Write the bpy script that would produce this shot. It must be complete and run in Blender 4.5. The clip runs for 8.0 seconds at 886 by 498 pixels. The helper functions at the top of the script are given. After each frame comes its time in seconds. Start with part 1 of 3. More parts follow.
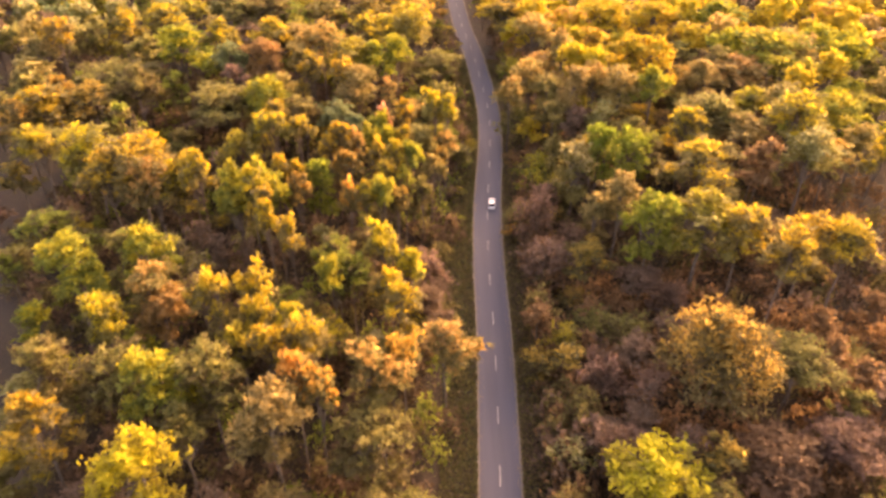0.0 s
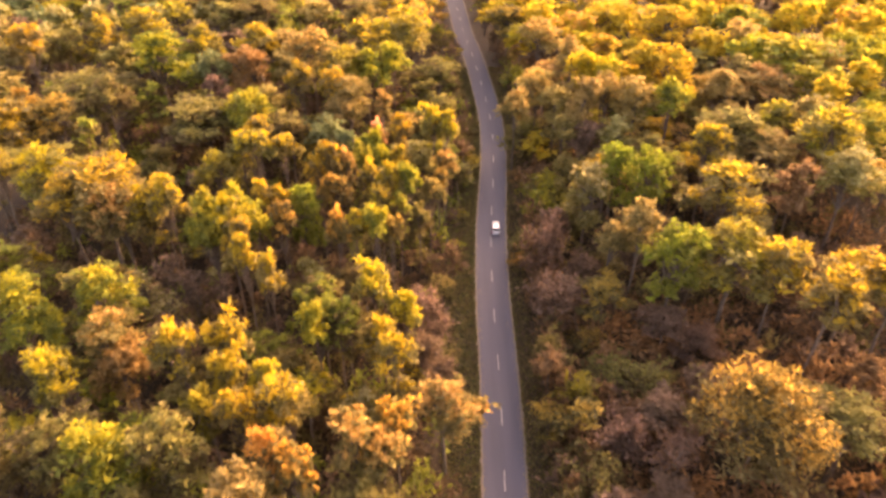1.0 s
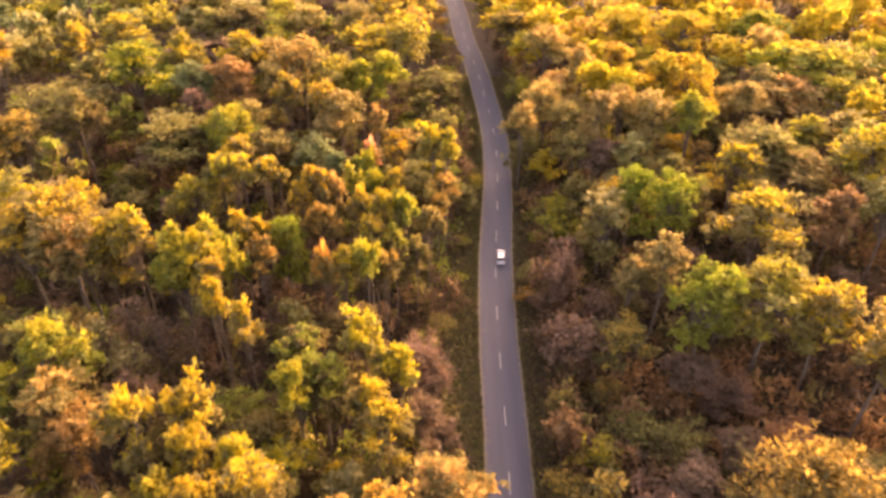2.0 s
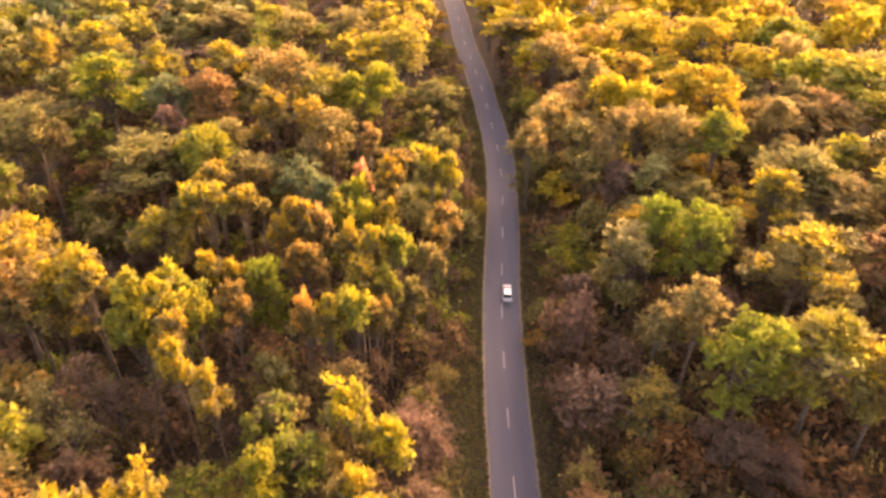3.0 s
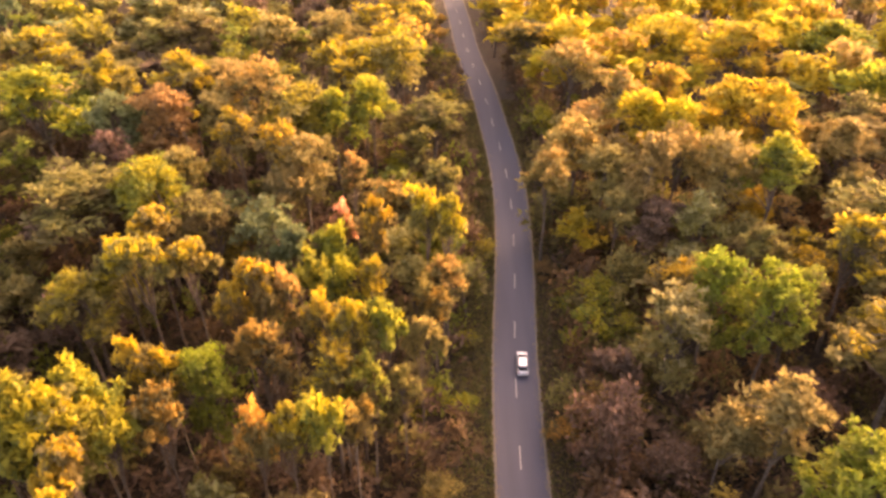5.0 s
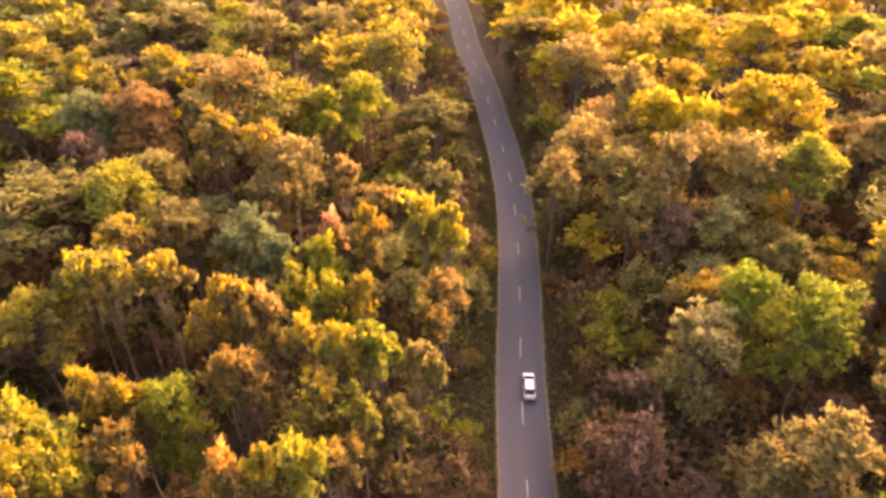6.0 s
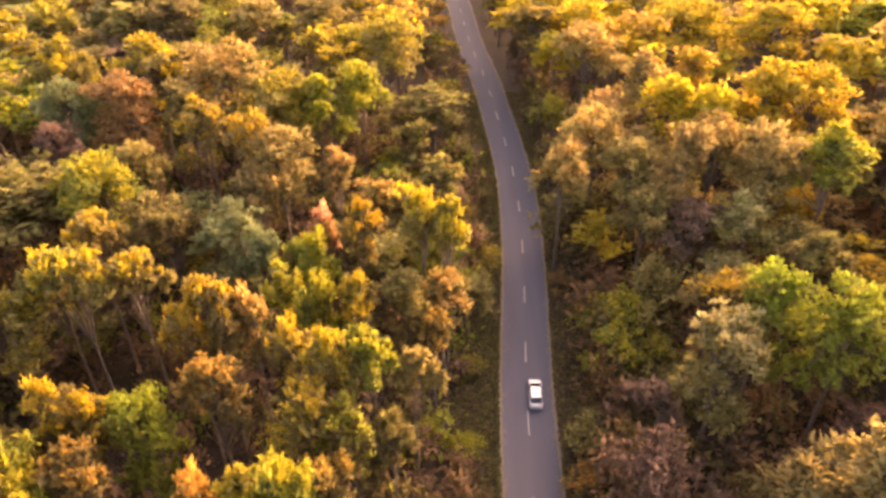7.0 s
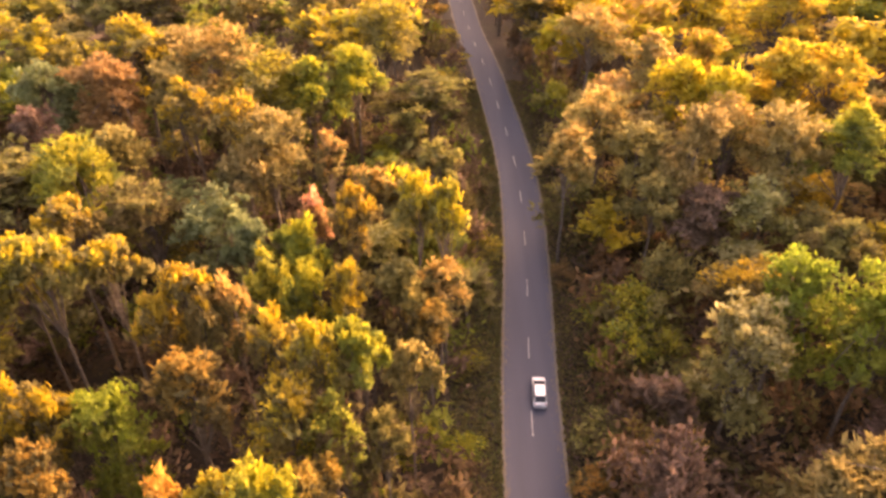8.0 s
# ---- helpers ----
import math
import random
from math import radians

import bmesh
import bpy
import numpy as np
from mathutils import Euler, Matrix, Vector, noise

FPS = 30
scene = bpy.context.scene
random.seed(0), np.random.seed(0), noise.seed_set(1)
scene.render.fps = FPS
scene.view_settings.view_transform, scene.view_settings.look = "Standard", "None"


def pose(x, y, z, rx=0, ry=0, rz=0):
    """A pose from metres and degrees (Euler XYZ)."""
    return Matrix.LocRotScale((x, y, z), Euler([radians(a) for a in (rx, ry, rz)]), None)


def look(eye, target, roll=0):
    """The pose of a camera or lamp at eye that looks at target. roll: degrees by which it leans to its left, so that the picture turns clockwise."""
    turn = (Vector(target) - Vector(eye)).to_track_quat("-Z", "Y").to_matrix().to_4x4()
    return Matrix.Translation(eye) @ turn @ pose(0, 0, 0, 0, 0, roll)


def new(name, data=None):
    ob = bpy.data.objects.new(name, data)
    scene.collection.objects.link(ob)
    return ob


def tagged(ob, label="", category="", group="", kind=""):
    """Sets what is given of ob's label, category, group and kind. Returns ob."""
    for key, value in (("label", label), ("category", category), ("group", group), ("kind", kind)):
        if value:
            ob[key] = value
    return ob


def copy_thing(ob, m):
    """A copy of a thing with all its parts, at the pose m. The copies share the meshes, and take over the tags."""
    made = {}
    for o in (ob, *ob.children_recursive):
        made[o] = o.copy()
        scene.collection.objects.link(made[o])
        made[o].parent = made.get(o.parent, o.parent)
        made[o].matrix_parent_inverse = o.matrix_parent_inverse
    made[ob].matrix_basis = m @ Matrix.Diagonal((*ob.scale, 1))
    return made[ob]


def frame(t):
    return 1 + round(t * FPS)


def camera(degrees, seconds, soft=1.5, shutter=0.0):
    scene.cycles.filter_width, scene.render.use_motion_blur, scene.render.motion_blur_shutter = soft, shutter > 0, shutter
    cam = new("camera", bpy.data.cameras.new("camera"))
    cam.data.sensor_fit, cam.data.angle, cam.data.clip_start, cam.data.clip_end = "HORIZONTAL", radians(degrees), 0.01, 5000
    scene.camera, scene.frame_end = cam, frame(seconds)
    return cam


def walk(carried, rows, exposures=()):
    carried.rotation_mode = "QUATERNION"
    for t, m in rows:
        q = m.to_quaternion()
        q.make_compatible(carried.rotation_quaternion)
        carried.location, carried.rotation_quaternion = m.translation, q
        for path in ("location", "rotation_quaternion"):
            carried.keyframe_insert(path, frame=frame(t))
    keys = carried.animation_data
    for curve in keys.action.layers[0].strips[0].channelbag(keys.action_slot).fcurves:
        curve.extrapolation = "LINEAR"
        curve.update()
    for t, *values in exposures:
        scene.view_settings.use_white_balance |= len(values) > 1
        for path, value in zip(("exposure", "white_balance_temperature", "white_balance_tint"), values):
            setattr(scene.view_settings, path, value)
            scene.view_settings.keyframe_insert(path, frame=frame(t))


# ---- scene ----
cam = camera(63.0, 8.0, soft=2.9, shutter=0.5)
METRES, EYE, TILT, LEAN, TURN = 90.0, 89.0, -35.8, 0.0, 0.0
ROWS = [
    (0.0, 0.0, 0.0, 0.0, -0.0, 0.0, 0.0),
    (0.5, 0.0006, 0.0739, 0.0317, -0.01, -0.01, 0.0),
    (1.0, 0.0012, 0.1551, 0.0673, -0.0, -0.03, -0.01),
    (1.5, 0.0019, 0.2275, 0.0995, 0.02, -0.03, 0.01),
    (3.0, 0.0025, 0.4582, 0.1958, 0.05, 0.17, 0.08),
    (3.5, 0.003, 0.5295, 0.2232, 0.06, 0.21, 0.11),
    (4.0, 0.0031, 0.5985, 0.2486, 0.07, 0.26, 0.14),
    (4.5, 0.0032, 0.6627, 0.271, 0.08, 0.25, 0.18),
    (5.0, 0.0039, 0.7205, 0.2876, 0.1, 0.26, 0.22),
    (6.5, 0.0065, 0.8525, 0.3053, 0.18, 0.3, 0.31),
    (7.0, 0.0069, 0.8856, 0.3021, 0.2, 0.28, 0.37),
    (7.5, 0.0062, 0.9148, 0.2966, 0.09, 0.28, 0.35),
    (8.0, 0.0095, 0.941, 0.29, 0.23, 0.23, 0.45),
]
walk(cam, [(t, pose(0, 0, EYE, TILT, LEAN, TURN) @ pose(METRES * x, METRES * y, METRES * z, 90 + pitch, roll, yaw)) for t, x, y, z, yaw, pitch, roll in ROWS],
     exposures=[(0.0, 3.23, 11500, 45), (8.0, 3.15, 11500, 45)])

# ---- light: a low warm evening sun, ahead and to the right, over a clear sky ----
SUN_UP, SUN_SIDE = 17.5, 40.0  # degrees above the horizon; degrees from straight ahead towards the right
world = bpy.data.worlds.new("evening_sky")
scene.world = world
world.use_nodes = True
sky = world.node_tree.nodes.new("ShaderNodeTexSky")
sky.sky_type, sky.sun_disc = "NISHITA", False
sky.sun_elevation, sky.sun_rotation = radians(SUN_UP), radians(SUN_SIDE)
sky.air_density, sky.dust_density = 1.0, 5.0
world.node_tree.links.new(sky.outputs[0], world.node_tree.nodes["Background"].inputs[0])
world.node_tree.nodes["Background"].inputs[1].default_value = 0.15
sun = new("sun", bpy.data.lights.new("sun", "SUN"))
sun.data.energy, sun.data.angle, sun.data.color = 1.05, radians(11.0), (1.0, 0.82, 0.5)
far_off = Vector((math.sin(radians(SUN_SIDE)) * math.cos(radians(SUN_UP)), math.cos(radians(SUN_SIDE)) * math.cos(radians(SUN_UP)), math.sin(radians(SUN_UP))))
sun.matrix_world = look(tuple(far_off * 300), (0, 0, 0))


# ---- materials ----
def material(name):
    m = bpy.data.materials.new(name)
    m.use_nodes = True
    tree = m.node_tree
    return m, tree.nodes, tree.links, tree.nodes["Principled BSDF"]


def add(nodes, kind, **values):
    node = nodes.new(kind)
    for key, value in values.items():
        node.inputs[key.replace("_", " ")].default_value = value
    return node


def ramp(nodes, stops):
    node = nodes.new("ShaderNodeValToRGB")
    while len(node.color_ramp.elements) < len(stops):
        node.color_ramp.elements.new(0.5)
    for element, (at, colour) in zip(node.color_ramp.elements, stops):
        element.position, element.color = at, (*colour, 1)
    return node


def leaf_material(name, main, second, glow=0.5):
    """Foliage: two leaf colours in patches, each leaf and each tree a little its own, with light passing through."""
    m, nodes, links, shader = material(name)
    where = nodes.new("ShaderNodeNewGeometry")
    patch = add(nodes, "ShaderNodeTexNoise", Scale=0.42, Detail=3.0)
    links.new(where.outputs["Position"], patch.inputs["Vector"])
    two = ramp(nodes, [(0.47, main), (0.7, second)])
    links.new(patch.outputs["Fac"], two.inputs["Fac"])
    info = nodes.new("ShaderNodeObjectInfo")
    own = nodes.new("ShaderNodeMapRange")
    own.inputs["To Min"].default_value, own.inputs["To Max"].default_value = 0.74, 1.2
    links.new(where.outputs["Random Per Island"], own.inputs["Value"])
    hue = nodes.new("ShaderNodeMapRange")
    hue.inputs["To Min"].default_value, hue.inputs["To Max"].default_value = 0.488, 0.512
    links.new(info.outputs["Random"], hue.inputs["Value"])
    shift = nodes.new("ShaderNodeHueSaturation")
    links.new(two.outputs["Color"], shift.inputs["Color"])
    links.new(own.outputs["Result"], shift.inputs["Value"])
    links.new(hue.outputs["Result"], shift.inputs["Hue"])
    links.new(shift.outputs["Color"], shader.inputs["Base Color"])
    shader.inputs["Roughness"].default_value = 0.75
    shader.inputs["Specular IOR Level"].default_value = 0.12
    thin = nodes.new("ShaderNodeBsdfTranslucent")
    links.new(shift.outputs["Color"], thin.inputs["Color"])
    mix = nodes.new("ShaderNodeMixShader")
    mix.inputs["Fac"].default_value = glow
    links.new(shader.outputs[0], mix.inputs[1])
    links.new(thin.outputs[0], mix.inputs[2])
    links.new(mix.outputs[0], nodes["Material Output"].inputs["Surface"])
    return m


LEAVES = {
    "yellow": leaf_material("leaves_yellow", (0.415, 0.33, 0.042), (0.28, 0.255, 0.058)),
    "gold": leaf_material("leaves_gold", (0.42, 0.3, 0.042), (0.285, 0.235, 0.058)),
    "orange": leaf_material("leaves_orange", (0.5, 0.285, 0.07), (0.37, 0.23, 0.07)),
    "peach": leaf_material("leaves_peach", (0.43, 0.275, 0.095), (0.31, 0.215, 0.09)),
    "tan": leaf_material("leaves_tan", (0.31, 0.24, 0.09), (0.23, 0.19, 0.082)),
    "olive": leaf_material("leaves_olive", (0.215, 0.195, 0.066), (0.165, 0.152, 0.06)),
    "green": leaf_material("leaves_green", (0.2, 0.22, 0.045), (0.13, 0.155, 0.05)),
    "lime": leaf_material("leaves_lime", (0.31, 0.285, 0.04), (0.22, 0.22, 0.047)),
    "teal": leaf_material("leaves_teal", (0.15, 0.19, 0.09), (0.125, 0.145, 0.075)),
    "rust": leaf_material("leaves_rust", (0.3, 0.18, 0.075), (0.21, 0.14, 0.07)),
    "mauve": leaf_material("leaves_mauve", (0.2, 0.132, 0.1), (0.15, 0.105, 0.08)),
    "grey": leaf_material("leaves_grey", (0.29, 0.27, 0.125), (0.21, 0.205, 0.09)),
    "moss": leaf_material("leaves_moss", (0.3, 0.26, 0.042), (0.21, 0.18, 0.045)),
    "fresh": leaf_material("leaves_fresh", (0.18, 0.225, 0.034), (0.125, 0.165, 0.036)),
    "bronze": leaf_material("leaves_bronze", (0.34, 0.225, 0.06), (0.22, 0.17, 0.058)),
    "lemon": leaf_material("leaves_lemon", (0.43, 0.37, 0.04), (0.34, 0.31, 0.045)),
    # bough, scrub_olive and scrub_mauve double as shaded copies for the lower limbs
    "bough": leaf_material("leaves_bough", (0.205, 0.17, 0.068), (0.16, 0.138, 0.06)),
    "scrub_brown": leaf_material("leaves_scrub_brown", (0.135, 0.09, 0.055), (0.09, 0.062, 0.04)),
    "scrub_rust": leaf_material("leaves_scrub_rust", (0.215, 0.128, 0.07), (0.145, 0.09, 0.052)),
    "scrub_olive": leaf_material("leaves_scrub_olive", (0.155, 0.13, 0.055), (0.11, 0.09, 0.045)),
    "scrub_mauve": leaf_material("leaves_scrub_mauve", (0.165, 0.112, 0.08), (0.115, 0.08, 0.06)),
    "red": leaf_material("leaves_red", (0.62, 0.31, 0.19), (0.48, 0.25, 0.15)),
}
WORDS = {"yellow": "bright yellow", "gold": "golden yellow", "orange": "deep orange", "peach": "pale orange", "tan": "tan and straw-brown",
         "olive": "dull olive-green", "green": "fresh green", "lime": "yellow-green", "teal": "dark blue-green", "rust": "rust-brown",
         "mauve": "faded pinkish-brown", "grey": "dry grey-green", "red": "pinkish-red", "fresh": "bright spring-green", "moss": "mossy yellow-olive",
         "bronze": "bronze-brown", "bough": "dull brown", "scrub_brown": "dry brown", "scrub_rust": "reddish-brown", "scrub_olive": "dark olive", "scrub_mauve": "withered purplish-brown", "lemon": "lemon-yellow"}


def bark_material():
    m, nodes, links, shader = material("bark")
    at = nodes.new("ShaderNodeTexCoord")
    grain = add(nodes, "ShaderNodeTexNoise", Scale=3.0, Detail=6.0)
    links.new(at.outputs["Object"], grain.inputs["Vector"])
    tone = ramp(nodes, [(0.3, (0.05, 0.038, 0.03)), (0.7, (0.14, 0.115, 0.09))])
    links.new(grain.outputs["Fac"], tone.inputs["Fac"])
    links.new(tone.outputs["Color"], shader.inputs["Base Color"])
    bump = add(nodes, "ShaderNodeBump", Strength=0.5, Distance=0.05)
    links.new(grain.outputs["Fac"], bump.inputs["Height"])
    links.new(bump.outputs["Normal"], shader.inputs["Normal"])
    shader.inputs["Roughness"].default_value = 0.9
    return m


def litter_material():
    """Forest floor: brown fallen leaves, bare earth and mossy patches."""
    m, nodes, links, shader = material("leaf_litter")
    where = nodes.new("ShaderNodeNewGeometry")
    wide = add(nodes, "ShaderNodeTexNoise", Scale=0.09, Detail=4.0)
    fine = add(nodes, "ShaderNodeTexNoise", Scale=1.7, Detail=8.0, Roughness=0.7)
    for node in (wide, fine):
        links.new(where.outputs["Position"], node.inputs["Vector"])
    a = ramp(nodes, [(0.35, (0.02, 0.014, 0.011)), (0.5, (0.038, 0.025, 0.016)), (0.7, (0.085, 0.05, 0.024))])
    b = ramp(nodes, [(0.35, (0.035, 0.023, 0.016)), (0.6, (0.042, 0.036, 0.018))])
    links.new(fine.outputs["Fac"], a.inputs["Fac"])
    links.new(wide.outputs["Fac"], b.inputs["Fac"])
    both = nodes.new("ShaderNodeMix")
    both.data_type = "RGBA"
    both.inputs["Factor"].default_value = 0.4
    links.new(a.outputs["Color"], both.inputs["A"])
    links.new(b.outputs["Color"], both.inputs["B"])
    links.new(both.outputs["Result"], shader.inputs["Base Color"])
    bump = add(nodes, "ShaderNodeBump", Strength=0.8, Distance=0.15)
    links.new(fine.outputs["Fac"], bump.inputs["Height"])
    links.new(bump.outputs["Normal"], shader.inputs["Normal"])
    shader.inputs["Roughness"].default_value = 0.95
    return m


def asphalt_material():
    """Grey asphalt: fine grain, long paler wheel tracks, patches and faint transverse seams."""
    m, nodes, links, shader = material("asphalt")
    where = nodes.new("ShaderNodeNewGeometry")
    fine = add(nodes, "ShaderNodeTexNoise", Scale=9.0, Detail=8.0, Roughness=0.75)
    wide = add(nodes, "ShaderNodeTexNoise", Scale=0.5, Detail=5.0)
    long = nodes.new("ShaderNodeMapping")
    long.inputs["Scale"].default_value = (1.0, 0.06, 1.0)
    links.new(where.outputs["Position"], fine.inputs["Vector"])
    links.new(where.outputs["Position"], long.inputs["Vector"])
    links.new(long.outputs["Vector"], wide.inputs["Vector"])
    a = ramp(nodes, [(0.3, (0.044, 0.049, 0.07)), (0.7, (0.066, 0.073, 0.103))])
    b = ramp(nodes, [(0.35, (0.046, 0.05, 0.068)), (0.65, (0.07, 0.076, 0.099))])
    links.new(fine.outputs["Fac"], a.inputs["Fac"])
    links.new(wide.outputs["Fac"], b.inputs["Fac"])
    both = nodes.new("ShaderNodeMix")
    both.data_type = "RGBA"
    both.inputs["Factor"].default_value = 0.5
    links.new(a.outputs["Color"], both.inputs["A"])
    links.new(b.outputs["Color"], both.inputs["B"])
    links.new(both.outputs["Result"], shader.inputs["Base Color"])
    bump = add(nodes, "ShaderNodeBump", Strength=0.3, Distance=0.01)
    links.new(fine.outputs["Fac"], bump.inputs["Height"])
    links.new(bump.outputs["Normal"], shader.inputs["Normal"])
    shader.inputs["Roughness"].default_value = 0.8
    return m


def speckled(name, dark, light, scale=4.0, rough=0.9, fine=0.0):
    m, nodes, links, shader = material(name)
    where = nodes.new("ShaderNodeNewGeometry")
    grain = add(nodes, "ShaderNodeTexNoise", Scale=scale, Detail=6.0, Roughness=0.65)
    links.new(where.outputs["Position"], grain.inputs["Vector"])
    tone = ramp(nodes, [(0.32, dark), (0.68, light)])
    links.new(grain.outputs["Fac"], tone.inputs["Fac"])
    links.new(tone.outputs["Color"], shader.inputs["Base Color"])
    shader.inputs["Roughness"].default_value = rough
    if fine:
        bump = add(nodes, "ShaderNodeBump", Strength=0.4, Distance=fine)
        links.new(grain.outputs["Fac"], bump.inputs["Height"])
        links.new(bump.outputs["Normal"], shader.inputs["Normal"])
    return m


BARK, LITTER, ASPHALT = bark_material(), litter_material(), asphalt_material()
GRAVEL = speckled("shoulder_gravel", (0.10, 0.085, 0.065), (0.2, 0.17, 0.135), 3.0, 0.95, 0.03)
PAINT_WHITE = speckled("worn_road_paint", (0.16, 0.158, 0.16), (0.5, 0.49, 0.48), 5.0, 0.7)
GRASS = leaf_material("verge_grass", (0.1, 0.105, 0.038), (0.14, 0.105, 0.05), 0.25)


# ---- the lie of the road ----
ROAD_AT = [(-300, -4), (-100, 2), (0, 5.6), (40, 7.3), (72, 8.6), (96, 9.3), (118, 9.3), (136, 9.9), (148, 10.7), (160, 11.8), (175, 12.7), (188, 13.1),
           (203, 12.6), (214, 11.7), (226, 10.9), (239, 9.9), (252, 8.2), (266, 6.8), (295, 5.0), (340, 1.0), (420, -14), (600, -60)]
_along, _across = (np.array(c, float) for c in zip(*ROAD_AT))
_steps = np.arange(-300, 600, 1.0)
_smooth = np.convolve(np.pad(np.interp(_steps, _along, _across), 9, mode="edge"), np.ones(19) / 19, "valid")


def road_x(y):
    """The road's middle, by the distance ahead."""
    return float(np.interp(y, _steps, _smooth))


def part(name, bm, mat, parent, label=""):
    mesh = bpy.data.meshes.new(name)
    bm.to_mesh(mesh)
    bm.free()
    mesh.materials.append(mat)
    ob = new(name, mesh)
    ob.parent = parent
    return tagged(ob, label)


def mesh_from(name, verts, faces, mats, index=None, smooth=False):
    mesh = bpy.data.meshes.new(name)
    mesh.vertices.add(len(verts))
    mesh.vertices.foreach_set("co", np.asarray(verts, np.float32).ravel())
    faces = np.asarray(faces, np.int32)
    mesh.loops.add(faces.size)
    mesh.loops.foreach_set("vertex_index", faces.ravel())
    mesh.polygons.add(len(faces))
    mesh.polygons.foreach_set("loop_start", np.arange(0, faces.size, faces.shape[1], dtype=np.int32))
    for m in mats:
        mesh.materials.append(m)
    if index is not None:
        mesh.polygons.foreach_set("material_index", np.asarray(index, np.int32))
    mesh.polygons.foreach_set("use_smooth", np.full(len(faces), smooth))
    mesh.update(calc_edges=True)
    return mesh


# ---- ground and road ----
def ground():
    xs = np.concatenate([[-4000, -1500, -700, -400, -250], np.arange(-180, 181, 5), [250, 400, 700, 1500, 4000]]).astype(float)
    ys = np.concatenate([[-4000, -1500, -500, -200, -80], np.arange(-40, 381, 5), [450, 600, 1000, 2000, 4000]]).astype(float)
    verts = []
    for y in ys:
        for x in xs:
            off = abs(x - road_x(min(max(y, -300), 599)))
            rise = min(max((off - 9) / 10, 0), 1)
            verts.append((x, y, -0.12 + rise * 0.9 * noise.noise((x * 0.04, y * 0.04, 0)) + rise * 0.25))
    n = len(xs)
    faces = [(j * n + i, j * n + i + 1, (j + 1) * n + i + 1, (j + 1) * n + i) for j in range(len(ys) - 1) for i in range(n - 1)]
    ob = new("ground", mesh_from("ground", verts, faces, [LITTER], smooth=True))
    return tagged(ob, "brown leaf-littered forest floor under the trees", "ground", kind="structure")


def ribbon(name, left, right, z, mat, thick, y0=-120, y1=500, ragged=0.0):
    rng = np.random.default_rng(5)
    verts, faces = [], []
    for y in np.arange(y0, y1 + 1, 1.5 if ragged else 3.0):
        c = road_x(y)
        a, b = rng.normal(0, ragged), rng.normal(0, ragged)
        verts += [(c + left + a, y, z - thick), (c + left + a, y, z), (c + right + b, y, z), (c + right + b, y, z - thick)]
    for k in range(len(verts) // 4 - 1):
        for i in range(3):
            faces.append((4 * k + i, 4 * k + 4 + i, 4 * k + 5 + i, 4 * k + 1 + i))
    return new(name, mesh_from(name, verts, faces, [mat]))


ground()
road = tagged(ribbon("road", -3.0, 3.0, 0.0, ASPHALT, 0.3), "grey asphalt two-lane country road through the forest", "road", kind="structure")
tagged(ribbon("road_shoulder", -3.4, 3.4, -0.035, GRAVEL, 0.2, ragged=0.1), "narrow strip of brown gravel beside the asphalt", "shoulder", kind="structure")


def dashes():
    """Worn white dashes along the road's middle."""
    for n in range(-6, 22):
        y0 = 138.2 + 11.65 * (n - 6)
        bm = bmesh.new()
        rows = [[bm.verts.new((road_x(y) + s * 0.06, y, -0.008)) for s in (-1, 1)] for y in np.linspace(y0 - 3.6, y0, 4)]
        for a, b in zip(rows, rows[1:]):
            bm.faces.new((a[0], a[1], b[1], b[0]))
        lifted = bmesh.ops.extrude_face_region(bm, geom=bm.faces[:])["geom"]
        for v in (e for e in lifted if isinstance(e, bmesh.types.BMVert)):
            v.co.z += 0.02
        bmesh.ops.recalc_face_normals(bm, faces=bm.faces[:])
        part("centre_dash", bm, PAINT_WHITE, road)


dashes()


# ---- trees ----
def tube(points, radii, sides, verts, faces):
    start = len(verts)
    for p, r in zip(points, radii):
        for k in range(sides):
            a = 2 * math.pi * k / sides
            verts.append((p[0] + r * math.cos(a), p[1] + r * math.sin(a), p[2]))
    for j in range(len(points) - 1):
        for k in range(sides):
            n = (k + 1) % sides
            faces.append((start + j * sides + k, start + j * sides + n, start + (j + 1) * sides + n, start + (j + 1) * sides + k))


